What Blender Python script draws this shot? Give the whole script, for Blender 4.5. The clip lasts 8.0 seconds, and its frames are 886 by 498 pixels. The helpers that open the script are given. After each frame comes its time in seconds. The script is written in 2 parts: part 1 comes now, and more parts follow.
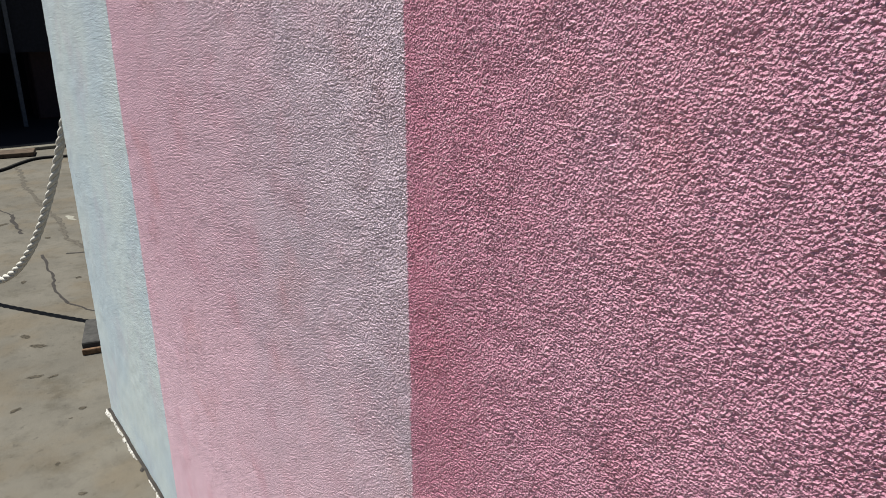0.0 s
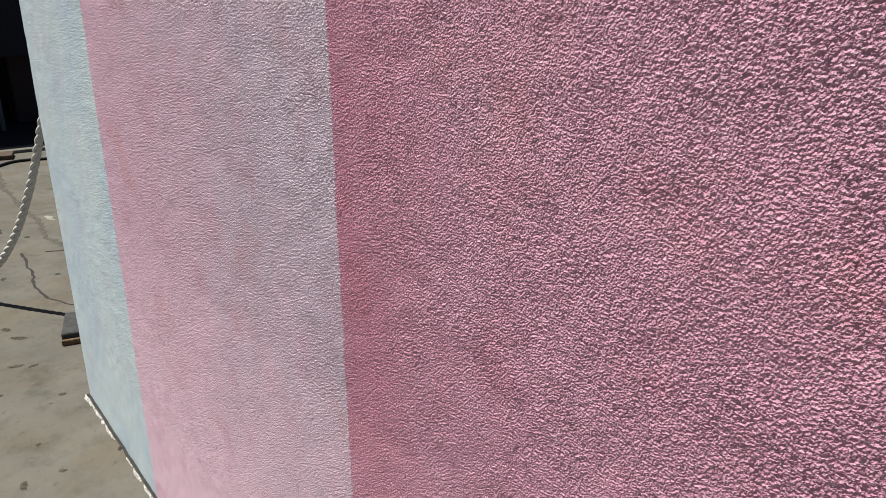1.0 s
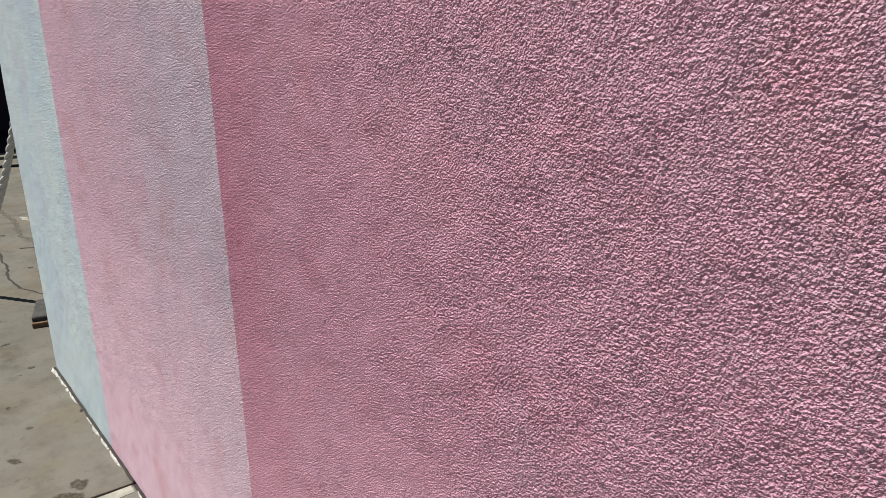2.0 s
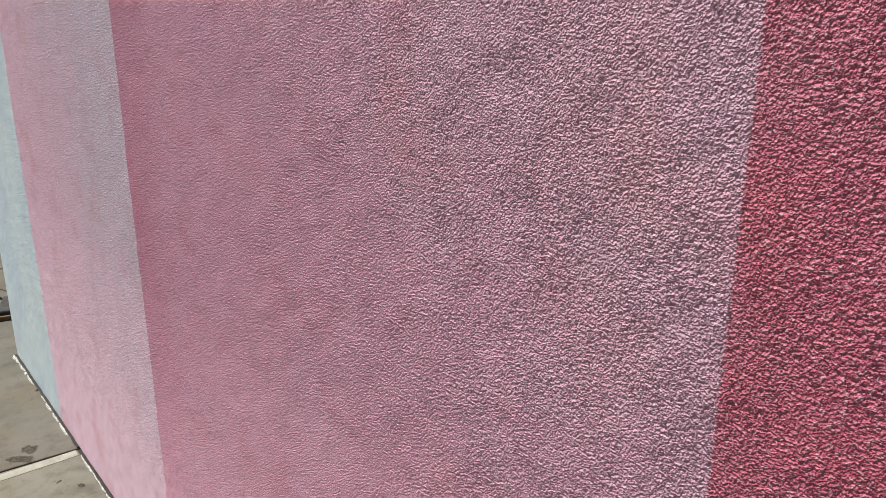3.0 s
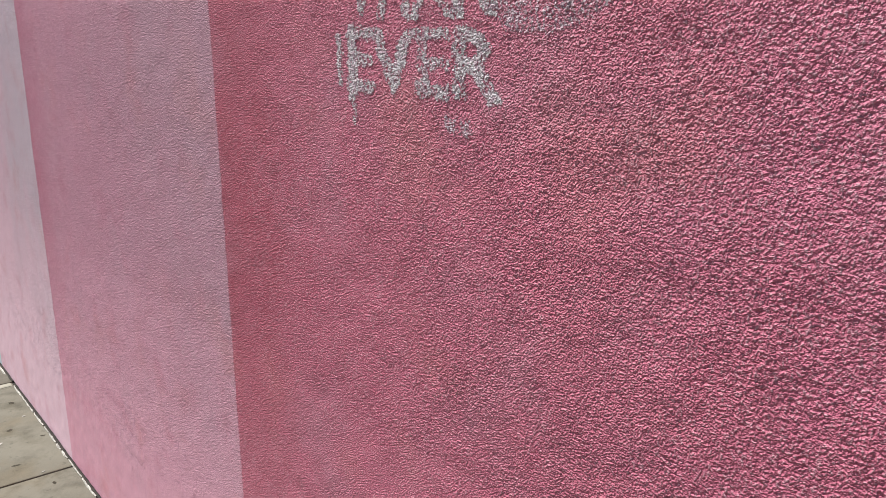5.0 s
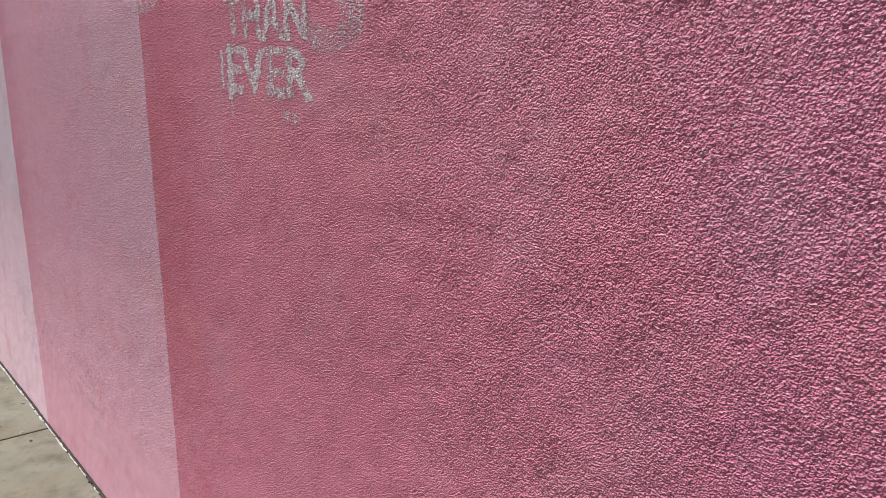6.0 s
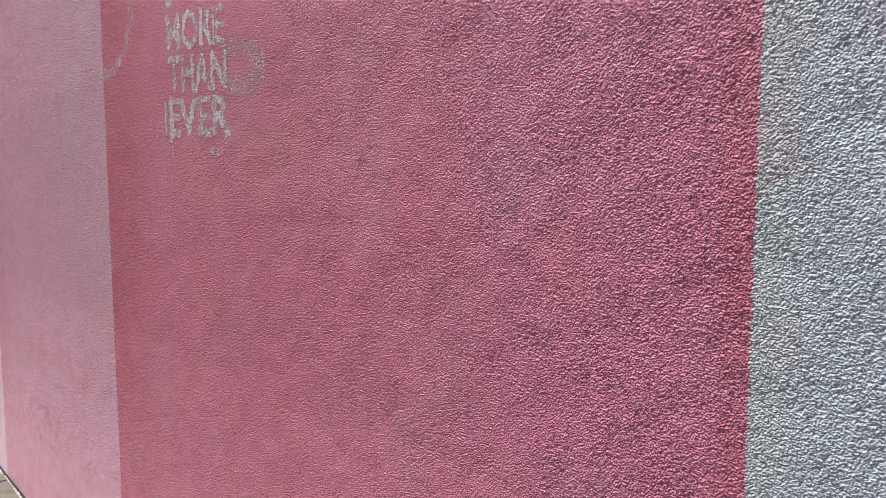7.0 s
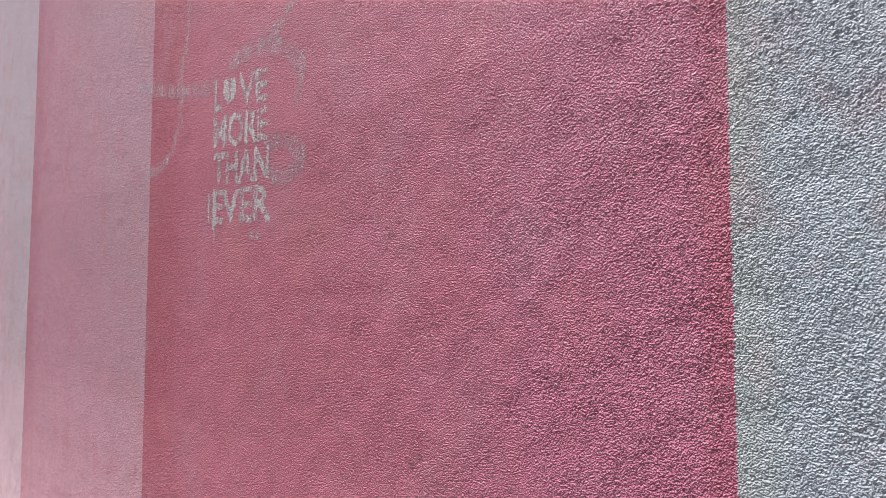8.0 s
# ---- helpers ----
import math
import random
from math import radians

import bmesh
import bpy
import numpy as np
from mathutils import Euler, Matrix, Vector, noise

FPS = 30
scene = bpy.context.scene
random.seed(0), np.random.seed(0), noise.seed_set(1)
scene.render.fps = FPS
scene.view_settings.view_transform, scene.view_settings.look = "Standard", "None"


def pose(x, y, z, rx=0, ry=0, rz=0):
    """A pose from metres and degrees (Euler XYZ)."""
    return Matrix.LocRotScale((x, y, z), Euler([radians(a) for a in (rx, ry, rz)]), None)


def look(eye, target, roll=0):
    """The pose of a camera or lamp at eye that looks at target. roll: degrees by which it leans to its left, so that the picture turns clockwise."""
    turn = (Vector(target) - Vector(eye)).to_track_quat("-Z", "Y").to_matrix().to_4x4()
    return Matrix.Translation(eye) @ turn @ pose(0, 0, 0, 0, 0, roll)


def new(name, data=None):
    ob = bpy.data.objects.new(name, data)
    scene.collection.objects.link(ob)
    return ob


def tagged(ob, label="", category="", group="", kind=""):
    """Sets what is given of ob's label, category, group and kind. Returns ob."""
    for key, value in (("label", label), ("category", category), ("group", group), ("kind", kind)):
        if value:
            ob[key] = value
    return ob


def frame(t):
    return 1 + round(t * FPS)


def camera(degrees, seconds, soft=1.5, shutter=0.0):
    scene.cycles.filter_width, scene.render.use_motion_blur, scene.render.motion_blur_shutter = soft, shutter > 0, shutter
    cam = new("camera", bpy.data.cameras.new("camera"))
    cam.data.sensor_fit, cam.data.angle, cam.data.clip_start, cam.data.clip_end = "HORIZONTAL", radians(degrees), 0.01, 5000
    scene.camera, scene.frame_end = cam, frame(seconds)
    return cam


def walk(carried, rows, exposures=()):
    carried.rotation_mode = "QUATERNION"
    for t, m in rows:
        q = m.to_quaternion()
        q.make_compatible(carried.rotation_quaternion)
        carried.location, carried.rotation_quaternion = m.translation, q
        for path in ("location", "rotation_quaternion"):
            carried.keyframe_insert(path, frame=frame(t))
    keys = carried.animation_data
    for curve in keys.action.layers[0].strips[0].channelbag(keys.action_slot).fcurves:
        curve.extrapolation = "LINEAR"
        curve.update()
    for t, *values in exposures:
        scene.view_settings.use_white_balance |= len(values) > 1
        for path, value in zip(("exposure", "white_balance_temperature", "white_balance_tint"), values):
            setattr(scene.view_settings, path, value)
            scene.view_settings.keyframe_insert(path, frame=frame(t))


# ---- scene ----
cam = camera(63.5, 8.0, soft=0.7)
PATH = [
    (0, (0.607, -0.411, 1.375), (-0.908, 0.731, 0.741), -0.2),
    (0.5, (0.658, -0.428, 1.368), (-0.844, 0.732, 0.737), -0.2),
    (1, (0.777, -0.443, 1.366), (-0.713, 0.736, 0.741), -0.4),
    (1.5, (0.958, -0.473, 1.358), (-0.523, 0.725, 0.749), -0.4),
    (1.7, (1.046, -0.48, 1.353), (-0.432, 0.725, 0.75), -0.5),
    (2.8, (1.548, -0.479, 1.38), (0.089, 0.767, 0.816), 0.2),
    (3, (1.627, -0.487, 1.377), (0.166, 0.764, 0.83), 0.2),
    (3.5, (1.836, -0.515, 1.373), (0.369, 0.744, 0.86), 0.4),
    (4, (2.074, -0.516, 1.38), (0.619, 0.759, 0.873), 0.0),
    (4.2, (2.186, -0.5, 1.354), (0.727, 0.782, 0.873), 0.8),
    (5.3, (2.748, -0.586, 1.322), (1.295, 0.715, 0.876), -0.0),
    (5.5, (2.827, -0.597, 1.325), (1.373, 0.706, 0.89), 0.2),
    (6, (3.039, -0.59, 1.316), (1.583, 0.711, 0.881), 0.2),
    (6.5, (3.232, -0.599, 1.299), (1.774, 0.727, 0.961), 0.1),
    (7, (3.346, -0.628, 1.209), (1.884, 0.724, 1.028), 0.0),
    (7.5, (3.403, -0.666, 1.171), (1.927, 0.683, 1.194), -0.1),
    (8, (3.424, -0.723, 1.143), (1.94, 0.611, 1.273), 0.1),
]
walk(cam, [(t, look(eye, target, roll)) for t, eye, target, roll in PATH], exposures=[(0, 0.56, 6450, 7), (6, 0.60, 6450, 7), (8, 0.67, 6450, 7)])

# ---- sky and sun ----
SUN = Vector((-0.30, -0.235, 0.86)).normalized()
world = bpy.data.worlds.new("sky")
scene.world = world
world.use_nodes = True
sky = world.node_tree.nodes.new("ShaderNodeTexSky")
sky.sky_type = "NISHITA"
sky.sun_disc = False
sky.air_density, sky.dust_density, sky.ozone_density = 0.5, 0.6, 0.2
sky.sun_elevation = math.asin(SUN.z)
sky.sun_rotation = math.atan2(SUN.x, SUN.y)
back = world.node_tree.nodes["Background"]
back.inputs["Strength"].default_value = 0.05
world.node_tree.links.new(sky.outputs[0], back.inputs["Color"])
sun = bpy.data.lights.new("sun", "SUN")
sun.energy, sun.angle, sun.color = 5.0, radians(0.5), (1.0, 0.985, 0.955)
new("sun", sun).matrix_world = look((0, 0, 0), -SUN)


# ---- materials ----
class Nodes:
    """A material under construction."""

    def __init__(self, name, rough=0.8, metal=0.0, gloss=0.3):
        self.m = bpy.data.materials.new(name)
        self.m.use_nodes = True
        self.t = self.m.node_tree
        self.b = self.t.nodes["Principled BSDF"]
        self.b.inputs["Roughness"].default_value = rough
        self.b.inputs["Metallic"].default_value = metal
        self.b.inputs["Specular IOR Level"].default_value = gloss
        self.co = self.t.nodes.new("ShaderNodeTexCoord").outputs["Object"]

    def put(self, sock, value):
        if hasattr(value, "is_linked"):
            self.t.links.new(value, sock)
        else:
            sock.default_value = value

    def noise(self, scale, detail=2.0, rough=0.5, co=None, warp=0.0):
        n = self.t.nodes.new("ShaderNodeTexNoise")
        self.put(n.inputs["Vector"], co or self.co)
        n.inputs["Scale"].default_value = scale
        n.inputs["Detail"].default_value = detail
        n.inputs["Roughness"].default_value = rough
        n.inputs["Distortion"].default_value = warp
        return n.outputs["Fac"]

    def cells(self, scale, feature="F1", co=None):
        n = self.t.nodes.new("ShaderNodeTexVoronoi")
        n.feature = feature
        self.put(n.inputs["Vector"], co or self.co)
        n.inputs["Scale"].default_value = scale
        return n.outputs["Distance"]

    def stretch(self, sx, sy, sz, rot=(0, 0, 0)):
        n = self.t.nodes.new("ShaderNodeMapping")
        self.put(n.inputs["Vector"], self.co)
        n.inputs["Scale"].default_value = (sx, sy, sz)
        n.inputs["Rotation"].default_value = rot
        return n.outputs[0]

    def math(self, op, a, b=0.0, c=0.0):
        n = self.t.nodes.new("ShaderNodeMath")
        n.operation = op
        for k, v in enumerate((a, b, c)):
            self.put(n.inputs[k], v)
        return n.outputs[0]

    def span(self, v, a, b, lo=0.0, hi=1.0, soft=True):
        n = self.t.nodes.new("ShaderNodeMapRange")
        n.interpolation_type = "SMOOTHSTEP" if soft else "LINEAR"
        for k, q in enumerate((v, a, b, lo, hi)):
            self.put(n.inputs[k], q)
        return n.outputs[0]

    def ramp(self, v, stops):
        n = self.t.nodes.new("ShaderNodeValToRGB")
        e = n.color_ramp.elements
        while len(e) < len(stops):
            e.new(0.5)
        for el, (p, c) in zip(e, stops):
            el.position, el.color = p, (*c, 1)
        self.put(n.inputs[0], v)
        return n.outputs[0]

    def mix(self, f, a, b, how="MIX"):
        n = self.t.nodes.new("ShaderNodeMix")
        n.data_type, n.blend_type = "RGBA", how
        self.put(n.inputs["Factor"], f)
        for k, c in (("A", a), ("B", b)):
            sock = next(s for s in n.inputs if s.name == k and s.type == "RGBA")
            self.put(sock, (*c, 1) if isinstance(c, tuple) else c)
        return next(s for s in n.outputs if s.type == "RGBA")

    def bump(self, h, distance, strength=1.0, under=None):
        n = self.t.nodes.new("ShaderNodeBump")
        n.inputs["Distance"].default_value = distance
        self.put(n.inputs["Strength"], strength)
        self.put(n.inputs["Height"], h)
        if under is not None:
            self.put(n.inputs["Normal"], under)
        return n.outputs[0]

    def done(self, colour, normal=None):
        self.put(self.b.inputs["Base Color"], (*colour, 1) if isinstance(colour, tuple) else colour)
        if normal is not None:
            self.put(self.b.inputs["Normal"], normal)
        return self.m


def srgb(r, g, b):
    return tuple((c / 255 / 12.92 if c <= 10 else ((c / 255 + 0.055) / 1.055) ** 2.4) for c in (r, g, b))


# edges of the painted stripes along the wall
E0, E1, E2, E3, E4, E5 = -1.947, -1.162, 0.0, 1.386, 3.071, 4.9


def stucco_relief(n):
    """Grain of dashed stucco; it dies away towards the trowelled foot of the wall."""
    split = n.t.nodes.new("ShaderNodeSeparateXYZ")
    n.put(split.inputs[0], n.co)
    z = split.outputs["Z"]
    foot = n.span(n.math("ADD", z, n.math("MULTIPLY", n.math("SUBTRACT", n.noise(5, 3), 0.5), 0.40)), 0.20, 0.60, 0.06, 1.0)
    flat = n.stretch(1.0, 1.0, 0.92)
    # the wall's far end was floated smoother
    foot = n.math("MULTIPLY", foot, n.span(split.outputs["X"], E1 - 0.35, E1 + 0.35, 0.4, 1.0))
    crumbs = n.noise(470, 0.8, 0.5, flat)
    b = n.bump(crumbs, 0.0034, foot)
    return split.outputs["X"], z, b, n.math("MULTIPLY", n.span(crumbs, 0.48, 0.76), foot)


def striped_stucco():
    n = Nodes("painted_stucco", 0.6, 0.0, 0.28)
    x, z, normal, crest = stucco_relief(n)
    edge = n.math("ADD", x, n.math("MULTIPLY", n.math("SUBTRACT", n.noise(220, 3), 0.5), 0.011))
    # soft drifts of sprayed paint
    drift = n.math("SUBTRACT", n.noise(2.0, 3, 0.55), 0.5)
    small = n.math("SUBTRACT", n.noise(7.5, 3, 0.55, n.stretch(1, 1, 0.7, (0, 0.6, 0))), 0.5)
    wander = n.math("ADD", n.math("MULTIPLY", drift, 0.9), n.math("MULTIPLY", small, 0.75))
    up = n.math("SUBTRACT", z, 0.95)

    def along(a, b, lift, wild=1.0):
        """0 at a, 1 at b along the wall, leaning with height and wandering."""
        u = n.span(x, a, b, 0, 1, False)
        u = n.math("ADD", u, n.math("MULTIPLY", up, lift))
        return n.math("ADD", u, n.math("MULTIPLY", wander, wild))

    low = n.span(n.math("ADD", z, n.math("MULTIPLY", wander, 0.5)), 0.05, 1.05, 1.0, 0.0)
    high = n.span(n.math("ADD", z, n.math("MULTIPLY", wander, 0.6)), 1.0, 1.75, 0.0, 0.18)
    mint = n.mix(n.span(n.noise(3.2, 3), 0.35, 0.65), (0.60, 0.67, 0.66), (0.53, 0.62, 0.66))
    mint = n.mix(n.span(n.noise(14, 4, 0.6), 0.55, 0.75, 0, 0.5), mint, (0.50, 0.56, 0.58))
    one = n.mix(n.span(along(E1, E2, 0.45, 1.0), 0.25, 1.15), (0.70, 0.43, 0.51), (0.575, 0.45, 0.515))
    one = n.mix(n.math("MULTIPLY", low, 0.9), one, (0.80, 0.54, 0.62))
    two = n.mix(n.span(along(E2, E3, 0.0, 0.35), -0.02, 0.22), (0.50, 0.185, 0.26), (0.57, 0.265, 0.35))
    two = n.mix(n.span(along(E2, E3, 0.35, 0.7), 0.55, 1.1), two, (0.54, 0.288, 0.362))
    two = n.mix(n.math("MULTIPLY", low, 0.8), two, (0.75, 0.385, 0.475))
    three = n.mix(n.span(along(E3, E4, 0.0, 0.3), -0.02, 0.26), (0.45, 0.095, 0.14), (0.54, 0.145, 0.215))
    three = n.mix(n.span(along(E3, E4, 0.1, 0.6), 0.5, 1.0), three, (0.52, 0.15, 0.25))
    three = n.mix(n.span(x, E4 - 0.05, E4 - 0.015, 0, 0.4), three, (0.42, 0.07, 0.12))
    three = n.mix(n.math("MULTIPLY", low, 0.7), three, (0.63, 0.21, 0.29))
    four = n.mix(n.span(x, E4, E4 + 0.07), (0.43, 0.455, 0.475), (0.43, 0.465, 0.535))
    four = n.mix(n.span(n.noise(9, 3), 0.45, 0.7, 0, 0.5), four, (0.45, 0.49, 0.53))
    c = mint
    for at, paint in ((E1, one), (E2, two), (E3, three), (E4, four)):
        c = n.mix(n.span(edge, at - 0.0015, at + 0.0015, 0, 1, False), c, paint)
    # greyer and darker towards the top
    c = n.mix(high, c, n.mix(0.5, c, (0.36, 0.24, 0.30)))
    # cloudy greyer and deeper patches from many passes of the spray can
    c = n.mix(n.span(n.noise(5.5, 4, 0.62, n.stretch(1, 1, 0.75, (0, 0.8, 0))), 0.48, 0.72, 0.0, 0.38), c, n.mix(0.5, c, (0.48, 0.31, 0.38)))
    c = n.mix(n.span(n.noise(8.5, 3, 0.6), 0.50, 0.70, 0.0, n.span(x, E1 - 0.01, E1 + 0.01, 0.03, 0.45)), c, n.mix(0.40, c, (0.50, 0.11, 0.17)))
    # warm orange and violet mist, thin and patchy
    warm = n.span(n.noise(4.3, 3, 0.55), 0.53, 0.75, 0.0, n.span(x, E1 - 0.01, E1 + 0.01, 0.02, 0.38))
    c = n.mix(warm, c, n.mix(0.6, c, (0.64, 0.27, 0.24)))
    cool = n.span(n.noise(3.7, 3, 0.55, n.stretch(1, 1, 0.8, (0, -0.7, 0))), 0.55, 0.78, 0.0, n.span(x, E1 - 0.01, E1 + 0.01, 0.02, 0.15))
    c = n.mix(cool, c, n.mix(0.55, c, (0.44, 0.33, 0.47)))
    # highlights painted into the colour: the crests of single grains turn paler
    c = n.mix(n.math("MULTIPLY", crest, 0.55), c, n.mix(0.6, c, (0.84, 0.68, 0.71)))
    n.put(n.b.inputs["Roughness"], n.span(n.noise(60, 2), 0.3, 0.7, 0.50, 0.70))
    return n.done(c, normal)


def white_spray(name, colour, thin):
    """Thin spray paint that sits on the grain; the attribute cover says how densely."""
    n = Nodes(name, 0.7)
    x, z, normal, crest = stucco_relief(n)
    cover = n.t.nodes.new("ShaderNodeAttribute")
    cover.attribute_name = "cover"
    fleck = n.span(n.noise(260, 2, 0.6), 0.30, 0.70, 0, 1, False)
    n.put(n.b.inputs["Alpha"], n.span(n.math("SUBTRACT", cover.outputs["Fac"], fleck), -0.16, 0.26))
    return n.done(n.mix(n.span(n.noise(150, 3), 0.40, 0.66, 0, 0.8), colour, thin), normal)


def concrete(name, tone, warm=1.0):
    n = Nodes(name, 0.85, 0.0, 0.25)
    c = n.mix(n.span(n.noise(2.2, 4, 0.6), 0.3, 0.7), tuple(t * 0.80 for t in tone), tuple(t * 1.12 for t in tone))
    c = n.mix(n.span(n.noise(11, 5, 0.65), 0.46, 0.74, 0, 0.65), c, tuple(t * 0.55 for t in tone))
    c = n.mix(n.span(n.noise(34, 3, 0.6), 0.60, 0.72, 0, 0.6), c, tuple(t * 0.42 for t in tone))
    c = n.mix(n.span(n.noise(420, 2), 0.35, 0.7, 0, 0.35), c, tuple(min(1, t * 1.35) for t in tone))
    # rusty brown and greenish damp tints
    c = n.mix(n.span(n.noise(2.7, 4, 0.6, n.stretch(1, 1, 1, (0, 0, 0.9))), 0.45, 0.68, 0, 0.6), c, n.mix(1.0, c, (1.0, 0.88, 0.72), "MULTIPLY"))
    c = n.mix(n.span(n.noise(5.1, 5, 0.7), 0.50, 0.72, 0, 0.6), c, n.mix(1.0, c, (0.55, 0.53, 0.46), "MULTIPLY"))
    h = n.bump(n.noise(45, 5, 0.6), 0.004, 0.5)
    return n.done(c, n.bump(n.noise(500, 2), 0.0008, 0.6, h))


def plain(name, colour, rough=0.7, metal=0.0, var=0.25, scale=30, relief=0.001):
    n = Nodes(name, rough, metal)
    c = n.mix(n.span(n.noise(scale, 4, 0.6), 0.3, 0.75), tuple(v * (1 - var) for v in colour), tuple(min(1, v * (1 + var)) for v in colour))
    return n.done(c, n.bump(n.noise(scale * 6, 3), relief, 0.6))


def soaked(name, colour):
    """A stain soaked into concrete, dense in its middle and ragged where it fades; the attribute cover says how dense."""
    n = Nodes(name, 0.95, 0.0, 0.1)
    cover = n.t.nodes.new("ShaderNodeAttribute")
    cover.attribute_name = "cover"
    ragged = n.math("MULTIPLY", n.noise(75, 4, 0.65), 0.75)
    n.put(n.b.inputs["Alpha"], n.span(n.math("SUBTRACT", cover.outputs["Fac"], ragged), -0.10, 0.22, 0, 0.85))
    return n.done(n.mix(n.span(n.noise(60, 4), 0.3, 0.7), tuple(v * 0.7 for v in colour), tuple(v * 1.4 for v in colour)))


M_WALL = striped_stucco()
M_SPRAY = white_spray("white_spray", (0.62, 0.555, 0.58), (0.52, 0.33, 0.40))
M_CHALK = white_spray("pale_spray", (0.66, 0.52, 0.58), (0.57, 0.34, 0.41))
M_SLAB = concrete("pavement_concrete", (0.140, 0.128, 0.102))
M_DRIVE = concrete("driveway_concrete", (0.114, 0.102, 0.082))
M_EARTH = plain("joint_dirt", (0.036, 0.031, 0.027), 0.95)
M_HOSE = plain("black_rubber", (0.016, 0.015, 0.014), 1.0)
M_STAIN = soaked("dark_stain", (0.062, 0.053, 0.040))
M_SMUDGE = plain("dark_smudge", (0.085, 0.074, 0.058), 0.95, 0, 0.4, 60, 0.0002)
M_CRUST = plain("white_paint_crust", (0.40, 0.375, 0.34), 0.9, 0, 0.5, 120)
M_ROPE = plain("rope_fibre", (0.56, 0.53, 0.47), 0.8, 0, 0.3, 400)
M_FACADE = plain("facade_render", (0.30, 0.27, 0.24), 0.9, 0, 0.2, 6)
# near-black: the garage's inner shade is put into this colour
M_SHADE = plain("interior_shade", (0.012, 0.012, 0.016), 0.8)
M_FRAME = plain("painted_steel", (0.07, 0.075, 0.085), 0.5)
M_STONE = plain("grey_stone", (0.050, 0.047, 0.043), 0.9, 0, 0.3, 40)
M_MARGIN = plain("trowelled_concrete", (0.26, 0.245, 0.20), 0.85, 0, 0.2, 25)
M_CHEST = plain("dark_red_paint", (0.03, 0.012, 0.014), 0.6)
M_WOOD = plain("weathered_wood", (0.075, 0.05, 0.032), 0.85, 0, 0.35, 18)
# brown that stands for shade on the post block's front side
M_FRONT_SHADE = plain("block_front_shade", (0.13, 0.075, 0.04), 0.8, 0, 0.4, 60)


# ---- building helpers ----
def mesh_object(name, bm, material, parent=None, label="", smooth=False):
    me = bpy.data.meshes.new(name)
    bm.to_mesh(me)
    bm.free()
    me.materials.append(material)
    if smooth:
        me.shade_smooth()
    ob = new(name, me)
    ob.parent = parent
    return tagged(ob, label)


part = mesh_object


def box(bm, x0, y0, z0, x1, y1, z1, bevel=0.0):
    made = bmesh.ops.create_cube(bm, size=1.0, matrix=Matrix.LocRotScale(((x0 + x1) / 2, (y0 + y1) / 2, (z0 + z1) / 2), None, (x1 - x0, y1 - y0, z1 - z0)))
    if bevel:
        es = list({e for v in made["verts"] for e in v.link_edges})
        bmesh.ops.bevel(bm, geom=es, offset=bevel, segments=2, profile=0.5, affect="EDGES")
    return bm


def boxed(*a, **k):
    return box(bmesh.new(), *a, **k)


def lattice(u, v, seed):
    """Smooth value noise on a unit lattice, -1 to 1."""
    iu, iv = np.floor(u).astype(np.int64), np.floor(v).astype(np.int64)
    fu, fv = u - iu, v - iv
    fu, fv = fu * fu * (3 - 2 * fu), fv * fv * (3 - 2 * fv)

    def h(a, b):
        k = (a * 374761393 + b * 668265263 + seed * 974634777) & 0xFFFFFFFF
        k = ((k ^ (k >> 13)) * 1274126177) & 0xFFFFFFFF
        return ((k ^ (k >> 16)) & 0xFFFF) / 32767.5 - 1

    top = h(iu, iv) * (1 - fu) + h(iu + 1, iv) * fu
    low = h(iu, iv + 1) * (1 - fu) + h(iu + 1, iv + 1) * fu
    return top * (1 - fv) + low * fv


GRAIN = 0.00068


def grain(x, z):
    """How far the dashed stucco stands proud of the wall at x, z: one crumb or pit at every point, evened out over its neighbours."""
    g = np.random.RandomState(3).uniform(-1, 1, x.shape)
    p = np.pad(g, 1, mode="edge")
    ring = (p[:-2, 1:-1] + p[2:, 1:-1] + p[1:-1, :-2] + p[1:-1, 2:]) / 4
    g = g - 0.35 * ring
    foot = np.clip((z + 0.20 * lattice(x / 0.16, z / 0.13, 7) - 0.14) / 0.34, 0.05, 1.0)
    foot = foot * np.clip((x - E1 + 0.35) / 0.7 * 0.65 + 0.35, 0.35, 1.0)
    patchy = 1 + 0.25 * lattice(x / 0.05, z / 0.04, 9)
    return GRAIN * g * foot * patchy + 0.0006 * lattice(x / 0.03, z / 0.03, 3) + 0.0015 * lattice(x / 0.4, z / 0.5, 4)


def grid_mesh(name, X, Y, Z, material):
    """A sheet of quads through the rows and columns of points given."""
    r, c = X.shape
    co = np.stack([X, Y, Z], -1).reshape(-1, 3).astype(np.float32)
    k = np.arange(r * c).reshape(r, c)
    q = np.stack([k[:-1, :-1], k[:-1, 1:], k[1:, 1:], k[1:, :-1]], -1).reshape(-1, 4)
    return quads(name, co, q, material)


def quads(name, co, q, material):
    me = bpy.data.meshes.new(name)
    me.vertices.add(len(co))
    me.vertices.foreach_set("co", np.ascontiguousarray(co, np.float32).ravel())
    me.loops.add(q.size)
    me.loops.foreach_set("vertex_index", np.ascontiguousarray(q, np.int32).ravel())
    me.polygons.add(len(q))
    me.polygons.foreach_set("loop_start", np.arange(0, q.size, 4, dtype=np.int32))
    me.update(calc_edges=True)
    me.validate()
    me.shade_smooth()
    me.materials.append(material)
    return me


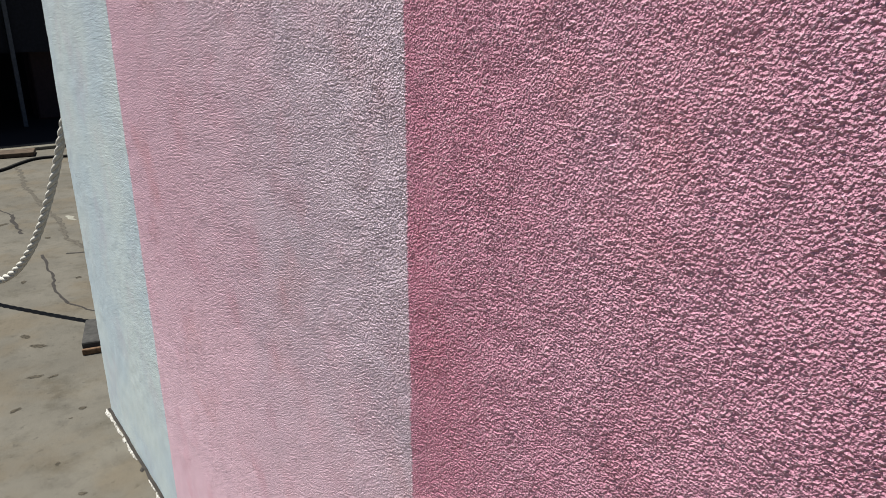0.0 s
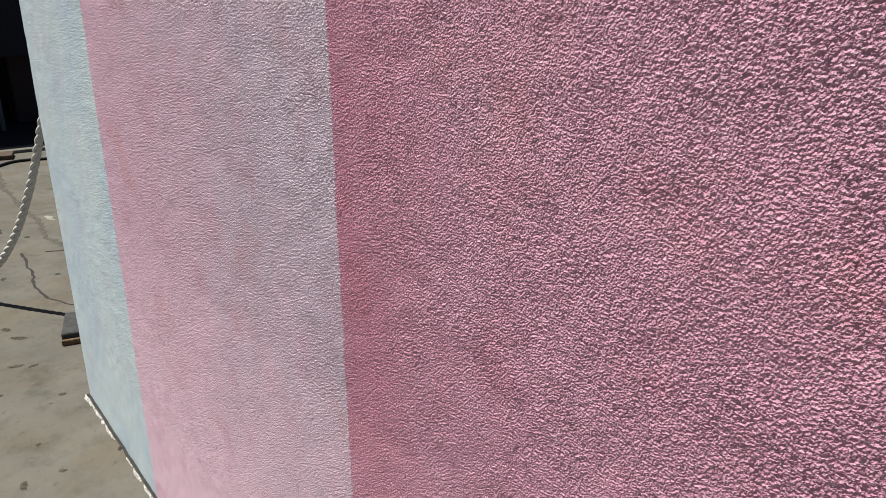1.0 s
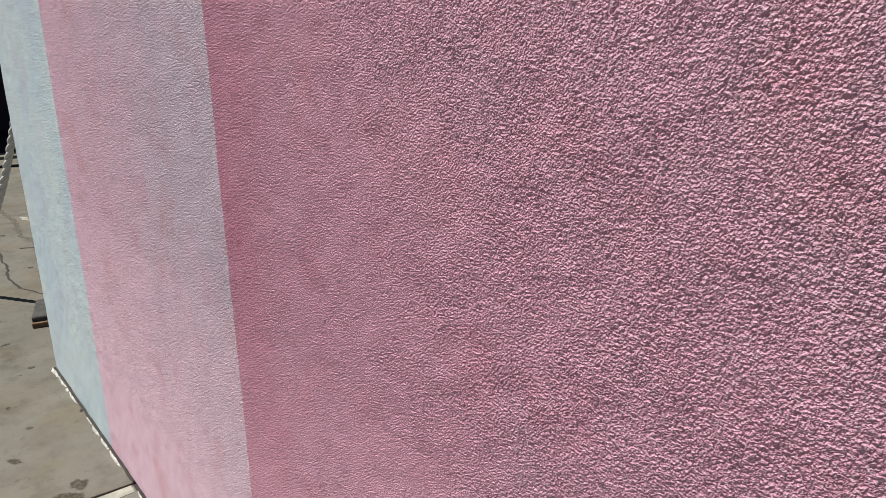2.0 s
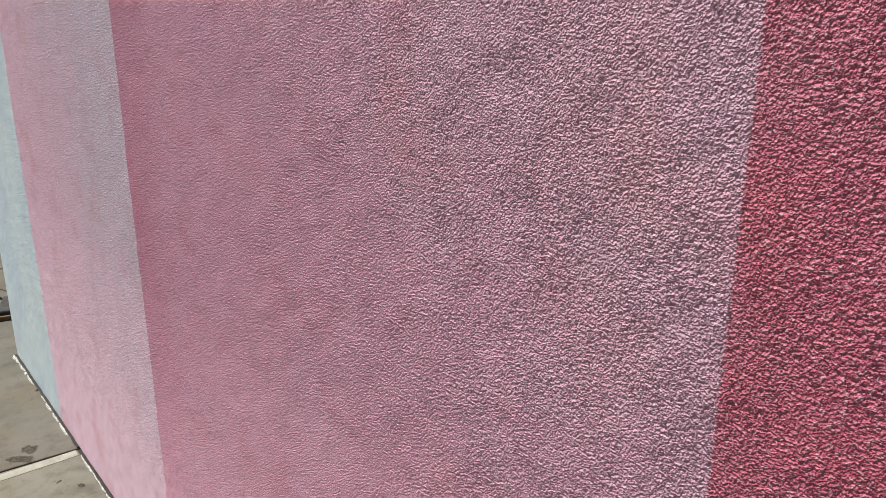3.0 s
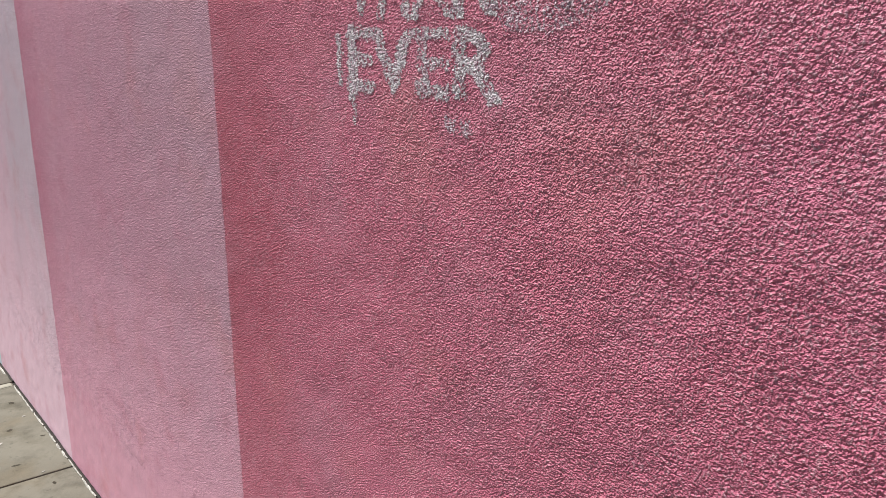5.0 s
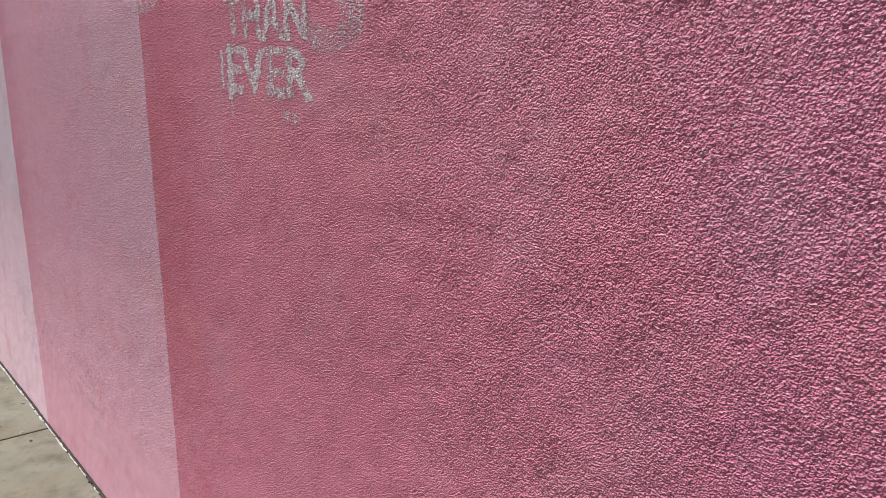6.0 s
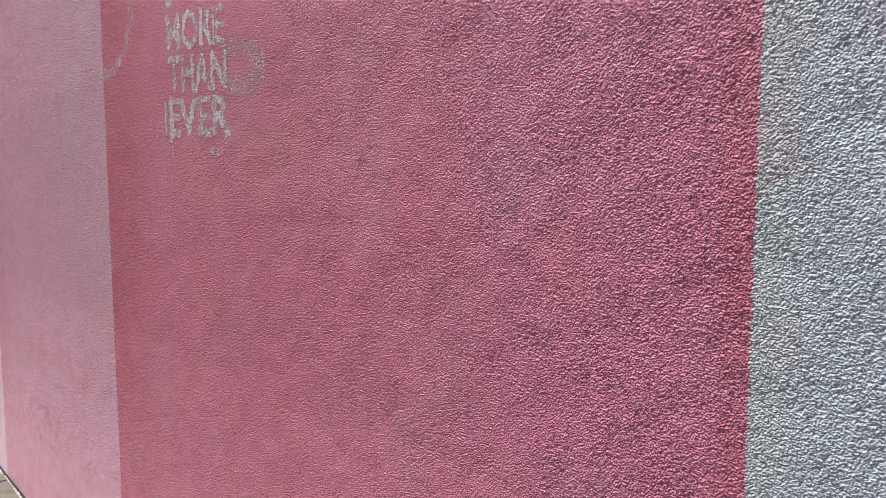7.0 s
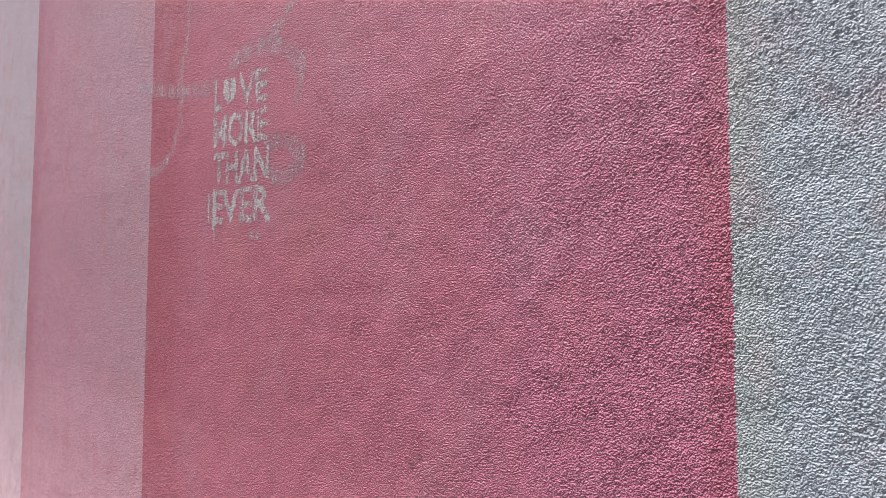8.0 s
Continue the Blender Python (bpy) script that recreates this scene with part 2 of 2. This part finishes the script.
def strip(bm, pts, width, z, thick=0.0, ragged=0.5):
    """A ragged flat ribbon along points on the ground."""
    rnd = random.Random(len(pts) * 7 + int(abs(pts[0][0]) * 1000))
    fine = []
    for a, b in zip(pts, pts[1:]):
        steps = max(2, int(math.dist(a, b) / 0.045))
        for k in range(steps):
            f = k / steps
            fine.append(Vector((a[0] + (b[0] - a[0]) * f, a[1] + (b[1] - a[1]) * f)) + Vector((rnd.uniform(-1, 1), rnd.uniform(-1, 1))) * width * ragged)
    fine.append(Vector(pts[-1]))
    rows = []
    for k, p in enumerate(fine):
        d = (fine[min(k + 1, len(fine) - 1)] - fine[max(k - 1, 0)]).normalized()
        w = width * rnd.uniform(1 - 1.3 * ragged, 1.0) * 0.5
        s = Vector((-d.y, d.x)) * w
        rows.append([bm.verts.new((p.x + s.x, p.y + s.y, z)), bm.verts.new((p.x, p.y, z + thick)), bm.verts.new((p.x - s.x, p.y - s.y, z))])
    for a, b in zip(rows, rows[1:]):
        for k in (0, 1):
            bm.faces.new((a[k], a[k + 1], b[k + 1], b[k]))
    return bm


def blot(bm, x, y, z, r, seed, stretch=1.0, turn=0.0, rise=0.0003):
    """A flat patch with an uneven outline."""
    rnd = random.Random(seed)
    cover = bm.verts.layers.float.get("cover") or bm.verts.layers.float.new("cover")
    ring = []
    for k in range(20):
        a = k / 20 * math.tau
        q = r * (0.8 + 0.22 * math.sin(2 * a + seed) + rnd.uniform(-0.12, 0.12))
        px, py = math.cos(a) * q * stretch, math.sin(a) * q
        ring.append(bm.verts.new((x + px * math.cos(turn) - py * math.sin(turn), y + px * math.sin(turn) + py * math.cos(turn), z)))
    mid = bm.verts.new((x, y, z + rise))
    mid[cover] = 1.0
    for a, b in zip(ring, ring[1:] + ring[:1]):
        bm.faces.new((a, b, mid))
    return bm


# ---- the painted wall ----
def steps(*spans):
    out = []
    for a, b, d in spans:
        out.append(np.arange(a, b - d * 0.4, d))
    return np.append(np.concatenate(out), spans[-1][1])


WALL_TOP, WALL_BACK = 3.2, 0.28
xs = steps((E0, E1, 0.010), (E1, -0.45, 0.005), (-0.45, -0.05, 0.003), (-0.05, 3.26, 0.002), (3.26, E5, 0.05))
zs = steps((0.0, 0.30, 0.015), (0.30, 0.60, 0.006), (0.60, 0.84, 0.0028), (0.84, 1.48, 0.0015), (1.48, 1.70, 0.0032), (1.70, 1.96, 0.006), (1.96, WALL_TOP, 0.06))
gx, gz = np.meshgrid(xs, zs)
PROUD = grain(gx, gz)
# the crumbs sit unevenly, not in rows
chance = np.random.RandomState(4)
gx[1:-1, 1:-1] += chance.uniform(-0.38, 0.38, gx[1:-1, 1:-1].shape) * np.minimum(np.diff(xs)[1:], np.diff(xs)[:-1])
gz[1:-1, 1:-1] += chance.uniform(-0.38, 0.38, gz[1:-1, 1:-1].shape) * np.minimum(np.diff(zs)[1:], np.diff(zs)[:-1])[:, None]


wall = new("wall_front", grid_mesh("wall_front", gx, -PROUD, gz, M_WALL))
tagged(wall, "rough stucco wall painted in pink and grey stripes", "wall", kind="structure")
bm = bmesh.new()
box(bm, E0 + 0.002, 0.008, 0.0, E5, WALL_BACK, WALL_TOP)
part("wall_core", bm, M_WALL, wall)


# white stencilled words and faint sprayed loops, lying on the grain
def paint_on_wall(name, inside, x0, x1, z0, z1, material, label, dense, soft=2, film=0.0007):
    """Lays a film of paint on the wall's grain where inside(x, z) says so; it thins out at the edges."""
    ci, ri = np.nonzero((xs >= x0) & (xs < x1))[0], np.nonzero((zs >= z0) & (zs < z1))[0]
    px, pz = gx[np.ix_(ri, ci)], gz[np.ix_(ri, ci)]
    cover = inside(px, pz).astype(float)
    for _ in range(soft):
        p = np.pad(cover, 1)
        cover = (p[1:-1, 1:-1] * 2 + p[:-2, 1:-1] + p[2:, 1:-1] + p[1:-1, :-2] + p[1:-1, 2:]) / 6
    streak = 1 + 0.38 * lattice(px / 0.010, pz / 0.08, 77) + 0.25 * lattice(px / 0.008, pz / 0.012, 78)
    cover = cover * dense * streak
    keep = (cover[:-1, :-1] + cover[1:, 1:] + cover[1:, :-1] + cover[:-1, 1:]) > 0.1
    proud = PROUD[np.ix_(ri, ci)]
    r, c = np.nonzero(keep)
    cols = len(ci)
    ids = np.stack([r * cols + c, r * cols + c + 1, (r + 1) * cols + c + 1, (r + 1) * cols + c], -1)
    used, q = np.unique(ids, return_inverse=True)
    px, pz, proud, cover = px.ravel()[used], pz.ravel()[used], proud.ravel()[used], cover.ravel()[used]
    me = quads(name, np.stack([px, -proud - film, pz], -1), q.reshape(-1, 4), material)
    me.attributes.new("cover", "FLOAT", "POINT").data.foreach_set("value", cover.astype(np.float32))
    ob = new(name, me)
    ob.parent = wall
    return tagged(ob, label)


def letter_triangles(text, left, right, low, high, bold=0.035):
    cu = bpy.data.curves.new("letters", "FONT")
    cu.body, cu.size, cu.offset = text, 1.0, bold
    ob = new("letters", cu)
    me = bpy.data.meshes.new_from_object(ob.evaluated_get(bpy.context.evaluated_depsgraph_get()))
    me.calc_loop_triangles()
    v = np.array([p.co[:2] for p in me.vertices])
    t = np.array([tri.vertices[:] for tri in me.loop_triangles])
    bpy.data.objects.remove(ob)
    bpy.data.curves.remove(cu)
    bpy.data.meshes.remove(me)
    a, b = v.min(0), v.max(0)
    v = (v - a) / (b - a) * (right - left, high - low) + (left, low)
    return v[t]


def within(tris, x, z):
    hit = np.zeros(x.shape, bool)
    for (ax, az), (bx, bz), (cx, cz) in tris:
        d1 = (x - bx) * (az - bz) - (ax - bx) * (z - bz)
        d2 = (x - cx) * (bz - cz) - (bx - cx) * (z - cz)
        d3 = (x - ax) * (cz - az) - (cx - ax) * (z - az)
        hit |= ~(((d1 < 0) | (d2 < 0) | (d3 < 0)) & ((d1 > 0) | (d2 > 0) | (d3 > 0)))
    return hit


def near_line(pts, x, z, width):
    best = np.full(x.shape, 9.0)
    for (ax, az), (bx, bz) in zip(pts, pts[1:]):
        dx, dz = bx - ax, bz - az
        f = np.clip(((x - ax) * dx + (z - az) * dz) / (dx * dx + dz * dz), 0, 1)
        best = np.minimum(best, np.hypot(x - ax - f * dx, z - az - f * dz))
    return best < width / 2


def heart(x, z, cx, cz, r):
    u, w = (x - cx) / r, (z - cz) / r
    return (u * u + w * w - 1) ** 3 - u * u * w ** 3 < 0


def word(text, left, right, low, high, share, extra=None, reach=0.04, name="stencilled_word"):
    tris = letter_triangles(text, left, right, low, high)

    def inside(x, z):
        jx = x + 0.004 * lattice(x / 0.012, z / 0.012, 41)
        jz = z + 0.004 * lattice(x / 0.012, z / 0.012, 42)
        # the stencil was held a little askew: its lines sink towards the far end
        jz = jz + (jx - 1.79) / 0.28 * (0.012 + 0.020 * (jz - 1.31) / 0.35)
        m = within(tris, jx, jz)
        if extra:
            m |= extra(jx, jz)
        return m

    paint_on_wall(name, inside, left - 0.06, right + reach, low - 0.10, high + 0.03, M_SPRAY, "white stencilled word " + text.replace(" ", "") + " with ragged edges", share)


word("L", 1.796, 1.838, 1.580, 1.660, 0.80, lambda x, z: heart(x, z, 1.882, 1.618, 0.031), 0.10)
word("VE", 1.926, 2.064, 1.580, 1.660, 0.78)
word("MORE", 1.798, 2.068, 1.490, 1.570, 0.80)
word("THAN", 1.802, 2.076, 1.402, 1.481, 0.76)
word("EVER", 1.802, 2.088, 1.310, 1.393, 0.68,
     lambda x, z: near_line([(1.784, 1.375), (1.785, 1.322)], x, z, 0.017) | near_line([(1.812, 1.33), (1.815, 1.270)], x, z, 0.008)
     | near_line([(1.812, 1.385), (1.812, 1.310)], x, z, 0.024))
LOOPS = [
    ([(1.642, 1.95), (1.639, 1.907), (1.617, 1.791), (1.585, 1.685), (1.589, 1.593), (1.532, 1.521), (1.44, 1.487), (1.375, 1.488)], 0.034, 0.46),
    ([(1.30, 1.745), (1.563, 1.681), (1.70, 1.655), (1.785, 1.641)], 0.040, 0.44),
    ([(1.885, 1.676), (1.98, 1.686), (2.09, 1.670), (2.167, 1.628), (2.196, 1.584), (2.19, 1.54)], 0.042, 0.44),
    ([(2.06, 1.690), (2.10, 1.706), (2.14, 1.722), (2.164, 1.743)], 0.036, 0.48),
    ([(2.065, 1.461), (2.136, 1.457), (2.192, 1.432), (2.200, 1.400), (2.145, 1.384), (2.087, 1.395), (2.06, 1.42)], 0.036, 0.42),
    ([(2.00, 1.275), (2.04, 1.27)], 0.022, 0.60),
]


def rounded(pts, n=6):
    """The points of a smooth line through those given."""
    p = [Vector(q) for q in (pts[0], *pts, pts[-1])]
    out = []
    for a, b, c, d in zip(p, p[1:], p[2:], p[3:]):
        for k in range(n):
            f = k / n
            out.append(0.5 * (2 * b + (c - a) * f + (2 * a - 5 * b + 4 * c - d) * f * f + (3 * b - a - 3 * c + d) * f ** 3))
    return out + [p[-1]]


for layer, (pts, wide, share) in enumerate(LOOPS):
    ax, az = np.min(pts, 0) - wide
    bx, bz = np.max(pts, 0) + wide
    paint_on_wall("sprayed_loop", lambda x, z: near_line(rounded(pts), x + 0.012 * lattice(x / 0.03, z / 0.03, 51), z, wide), ax, bx, az, bz, M_CHALK, "faint pale sprayed loop", share, 5, 0.0002 + 0.00007 * layer)

# ---- ground ----
bm = bmesh.new()
bmesh.ops.create_grid(bm, x_segments=40, y_segments=40, size=400, matrix=Matrix.Translation((0, 0, -0.03)))
ground = mesh_object("ground", bm, M_DRIVE)
tagged(ground, "worn grey-brown concrete ground reaching far off", "ground", kind="structure")


def slab_mesh(w, d):
    """A cast slab with worn, rounded edges, its top at z = 0; its side joints run slightly askew."""
    bm = bmesh.new()
    box(bm, 0.004, -d, -0.08, w - 0.004, 0.0, 0.0, 0.006)
    for v in bm.verts:
        v.co.x += 0.052 * v.co.y
    return bm


pavement = new("pavement", None)
tagged(pavement, "weathered concrete pavement slabs along the wall foot", "pavement", kind="structure")
XJ = [-0.915, 0.045, 1.05, 2.04, 3.03, 4.02, 5.0]
for k, (a, b) in enumerate(zip(XJ, XJ[1:])):
    for y0, d in ((-0.010, 1.18), (-1.196, 1.2)):
        ob = part("slab", slab_mesh(b - a, d), M_SLAB, pavement)
        ob.location = (a + 0.052 * y0, y0, 0)
bm = boxed(-0.98, -2.4, -0.028, 4.85, 0.005, -0.006)
part("joint_bed", bm, M_EARTH, pavement, "dark dirt in the slab joints")

driveway = new("driveway", None)
tagged(driveway, "cracked and stained sunlit grey-brown concrete driveway", "driveway", kind="structure")
bm = boxed(-12.0, -8.0, -0.1, -0.919, 6.0, 0.0, 0.004)
for v in bm.verts:
    if v.co.x > -2:
        v.co.x += 0.052 * v.co.y
part("driveway_slab", bm, M_DRIVE, driveway)
part("foot_gap", strip(bmesh.new(), [(-1.955, -0.004), (-1.4, -0.005), (-0.92, -0.005)], 0.011, 0.003, 0.001, 0.2), M_EARTH, driveway, "dark dirty gap at the wall foot")

CRACKS = (
    ([(-4.04, 0.11), (-3.87, 0.10), (-3.58, 0.09), (-3.35, 0.06), (-3.14, 0.08)], 0.020, M_EARTH),
    ([(-5.16, 0.09), (-4.81, 0.08), (-4.60, 0.08)], 0.030, M_EARTH),
    ([(-5.6, 0.0), (-5.3, 0.06), (-5.16, 0.09)], 0.015, M_EARTH),
    ([(-7.01, 0.38), (-6.07, 0.31), (-5.37, 0.32), (-4.87, 0.33), (-4.32, 0.30), (-4.07, 0.34), (-3.7, 0.5)], 0.045, M_SMUDGE),
    ([(-3.98, 0.24), (-3.94, 0.36)], 0.035, M_EARTH),
    ([(-3.14, 0.08), (-3.0, 0.14), (-2.9, 0.2)], 0.014, M_EARTH),
)
for pts, wide, dirt in CRACKS:
    part("crack", strip(bmesh.new(), pts, wide, 0.001, 0.001, 0.38), dirt, driveway)
part("paint_smear", strip(bmesh.new(), [(-4.91, 0.38), (-4.74, 0.43)], 0.05, 0.001, 0.001), M_MARGIN, driveway, "pale smear of dried paint")
SPOTS = ((-2.83, -0.15, 0.022), (-2.69, -0.12, 0.028), (-2.39, -0.18, 0.022), (-2.35, -0.12, 0.016), (-2.15, -0.28, 0.018), (-2.02, -0.08, 0.014),
         (-1.97, -0.13, 0.006), (-4.91, 0.0, 0.04), (-2.5, -0.3, 0.012), (-3.6, -0.05, 0.02), (-4.4, 0.2, 0.022), (-3.5, 0.2, 0.018))
for k, (x, y, r) in enumerate(SPOTS):
    part("dirt_spot", blot(bmesh.new(), x, y, 0.0008, r * 1.5, k, 1.5, k * 0.7), M_STAIN, driveway)
SPOTS = ((-1.48, -0.30, 0.017), (-1.29, -0.27, 0.019), (-1.49, -0.19, 0.012), (-1.02, -0.14, 0.028), (-0.97, -0.18, 0.034), (-0.67, -0.20, 0.016), (-0.60, -0.19, 0.018),
         (-0.63, -0.25, 0.022), (-0.67, -0.06, 0.012), (-0.40, -0.12, 0.011), (0.12, -0.09, 0.008), (-0.27, -0.035, 0.007), (-0.09, -0.16, 0.010), (-0.74, -0.11, 0.008), (-1.7, -0.22, 0.010))
for k, (x, y, r) in enumerate(SPOTS):
    part("dirt_spot", blot(bmesh.new(), x, y, 0.0008, r * 1.5, k + 40, 1.7, k * 0.9), M_STAIN, pavement)
for k, (x, y, r) in enumerate(((-0.35, -0.20, 0.006), (-0.30, -0.17, 0.008), (0.02, -0.10, 0.005), (-0.5, -0.05, 0.006))):
    part("paint_drop", blot(bmesh.new(), x, y, 0.002, r, k + 90), M_CRUST, pavement)
part("trowelled_margin", boxed(-0.908, -1.15, 0.0, -0.866, -0.018, 0.0015, 0.0006), M_MARGIN, pavement, "paler trowelled slab margin")

# dried paint and mortar crust along the foot of the wall
rnd = random.Random(5)
x = -1.96
while x < 1.6:
    run = rnd.uniform(0.03, 0.16)
    whole = rnd.random() < (0.95 if x < -1.6 else 0.75 if x < 0.6 else 0.4)
    if whole:
        bm = bmesh.new()
        rows, n = [], max(3, int(run / 0.012))
        wide = rnd.uniform(0.003, 0.009) + (0.006 if x < -1.62 else 0.0)
        for k in range(n + 1):
            px = x + run * k / n
            taper = math.sin(math.pi * (k + 0.4) / (n + 0.8)) ** 0.5
            back, front = -0.008 - rnd.uniform(0, 0.003), -0.011 - wide * taper * rnd.uniform(0.6, 1.1)
            rows.append([bm.verts.new((px, back, 0.0)), bm.verts.new((px, back - 0.002, 0.005 * taper)), bm.verts.new((px, front + 0.003, 0.004 * taper)), bm.verts.new((px, front, 0.0))])
        for a, b in zip(rows, rows[1:]):
            for q in range(3):
                bm.faces.new((a[q], a[q + 1], b[q + 1], b[q]))
        part("paint_crust", bm, M_CRUST, pavement)
    elif rnd.random() < 0.6:
        part("dirt_clump", blot(bmesh.new(), x + run / 2, -0.012, 0.001, rnd.uniform(0.005, 0.010), int(x * 1000) % 97, 1.6, 0, 0.004), M_EARTH, pavement)
    x += run + rnd.uniform(0.0, 0.02)

# ---- buildings beyond ----
shop = new("garage_front", None)
tagged(shop, "dark open garage front across the driveway", "building", kind="structure")
part("pier", boxed(-8.6, -6, 0, -8.0, 0.30, 3.6), M_FACADE, shop)
part("lintel", boxed(-8.6, 0.30, 2.4, -8.0, 5, 3.6), M_FACADE, shop)
part("back_wall", boxed(-12.0, -6, 0, -11.8, 5, 3.6), M_SHADE, shop)
part("side_wall", boxed(-11.8, 4.8, 0, -8.6, 5, 3.6), M_SHADE, shop)
# added floor sheet, blackened as shade, reaching out before the opening
part("shade_floor", boxed(-11.8, -5.9, 0.002, -6.87, 4.8, 0.012), M_SHADE, shop, "near-black floor sheet standing for the garage's shade")
part("roof", boxed(-12.0, -6, 3.6, -8.0, 5, 3.75), M_FACADE, shop)
part("shutter", boxed(-8.5, 0.30, 0.9, -8.44, 4.8, 2.4), M_SHADE, shop)
part("steel_post", boxed(-8.42, 0.675, 0.012, -8.36, 0.725, 2.4, 0.006), M_FRAME, shop, "grey steel door post")
part("door_jamb", boxed(-8.30, 0.302, 0.0, -8.20, 0.36, 2.4, 0.004), M_FRAME, shop)
part("threshold", boxed(-6.868, 0.19, 0.0, -6.60, 4.8, 0.035, 0.01), M_SLAB, shop, "pale concrete threshold")


shop.location = (-1.25, 0.13, 0)


def chest():
    """A dim closed chest standing inside the garage."""
    top = new("storage_chest", None)
    tagged(top, "dim dark red storage chest inside the garage", "chest")
    part("body", boxed(-10.75, 1.08, 0.012, -10.25, 1.83, 0.95, 0.02), M_CHEST, top)
    part("lid", boxed(-10.78, 1.06, 0.952, -10.23, 1.85, 1.05, 0.02), M_CHEST, top)


chest()


def plank():
    bm = boxed(-0.5, -0.13, 0.0, 0.5, 0.13, 0.045, 0.008)
    ob = mesh_object("plank", bm, M_WOOD)
    tagged(ob, "weathered brown plank lying on the driveway", "plank")
    ob.matrix_basis = pose(-7.72, 0.13, 0.001, 0, 0, 78)


plank()


def hose():
    pts = [(-6.55, -0.2), (-6.83, 0.22), (-7.1, 0.39), (-7.3, 0.56), (-7.29, 0.75), (-7.1, 1.2), (-7.2, 2.0)]
    cu = bpy.data.curves.new("garden_hose", "CURVE")
    cu.dimensions, cu.bevel_depth, cu.bevel_resolution, cu.resolution_u = "3D", 0.014, 3, 8
    sp = cu.splines.new("NURBS")
    sp.points.add(len(pts) - 1)
    sp.use_endpoint_u, sp.order_u = True, 3
    for p, (x, y) in zip(sp.points, pts):
        p.co = (x, y, 0.014, 1)
    cu.materials.append(M_HOSE)
    tagged(new("garden_hose", cu), "thin black hose lying on the driveway", "hose")


hose()


# ---- rope ----
def rope(path, radius, name, label):
    """Three laid strands twisted round a hanging line."""
    top = new(name, None)
    tagged(top, label, "rope")
    dense, run = [], 0.0
    for a, b in zip(path, path[1:]):
        for k in range(16):
            dense.append(Vector(a).lerp(Vector(b), k / 16))
    dense.append(Vector(path[-1]))
    for s in range(3):
        cu = bpy.data.curves.new("strand", "CURVE")
        cu.dimensions, cu.bevel_depth, cu.bevel_resolution = "3D", radius * 0.56, 2
        sp = cu.splines.new("POLY")
        sp.points.add(len(dense) - 1)
        run = 0.0
        for k, p in enumerate(dense):
            d = (dense[min(k + 1, len(dense) - 1)] - dense[max(k - 1, 0)]).normalized()
            if k:
                run += (p - dense[k - 1]).length
            a = d.orthogonal().normalized() if k == 0 else (u - d * u.dot(d)).normalized()
            u = a
            b = d.cross(a)
            ang = run / (radius * 2.6) * math.tau / 3 + s * math.tau / 3
            q = p + (a * math.cos(ang) + b * math.sin(ang)) * radius * 0.52
            sp.points[k].co = (*q, 1)
        cu.materials.append(M_ROPE)
        ob = new("strand", cu)
        ob.parent = top
    return top


def slack(base, n=60):
    """A slack rope in a sagging bow from the post at base to another out along the driveway."""
    out = []
    for k in range(n + 1):
        run = 0.67 - 1.54 * k / n
        out.append((base[0] + (run - 0.67) * 0.862, base[1] + (run - 0.67) * 0.507, 0.125 + 1.62 * (run + 0.1) ** 2))
    return out


def rope_post(at, turn):
    """A slim steel post set in a low grey block, with a brown strip added as its shaded front side."""
    top = new("rope_post", None)
    tagged(top, "slim steel post in a grey stone block, holding slack rope", "post", "rope posts")
    bm = bmesh.new()
    bmesh.ops.create_cone(bm, cap_ends=True, segments=20, radius1=0.02, radius2=0.02, depth=1.10, matrix=Matrix.Translation((0, 0, 0.60)))
    bmesh.ops.bevel(bm, geom=[e for e in bm.edges if abs(e.calc_face_angle(0)) > 1], offset=0.004, segments=2, affect="EDGES")
    part("pole", bm, M_FRAME, top)
    bm = boxed(-0.04, -0.097, 0.0, 0.225, 0.12, 0.045, 0.008)
    for v in bm.verts:
        v.co += Vector((noise.noise(v.co * 9), noise.noise(v.co * 9 + Vector((3, 1, 7))), 0.4 * noise.noise(v.co * 9 + Vector((8, 2, 2))))) * 0.010
        v.co.z = max(v.co.z, 0.0)
    part("base_block", bm, M_STONE, top, "worn grey stone base block")
    # added strip: the block's shaded front, given by a brown colour
    part("shaded_front", boxed(0.234, -0.10, 0.0, 0.252, 0.12, 0.026, 0.005), M_FRONT_SHADE, top, "brown strip standing for the block's shaded front side")
    top.matrix_basis = pose(*at, 0, 0, 0, turn)
    return top


POST = (-2.693, 0.168)
line = slack(POST)
rope(line, 0.0175, "barrier_rope", "thick off-white twisted rope hanging in a slack bow")
rope_post(POST, -13.6)
rope_post(line[-1][:2], 30)
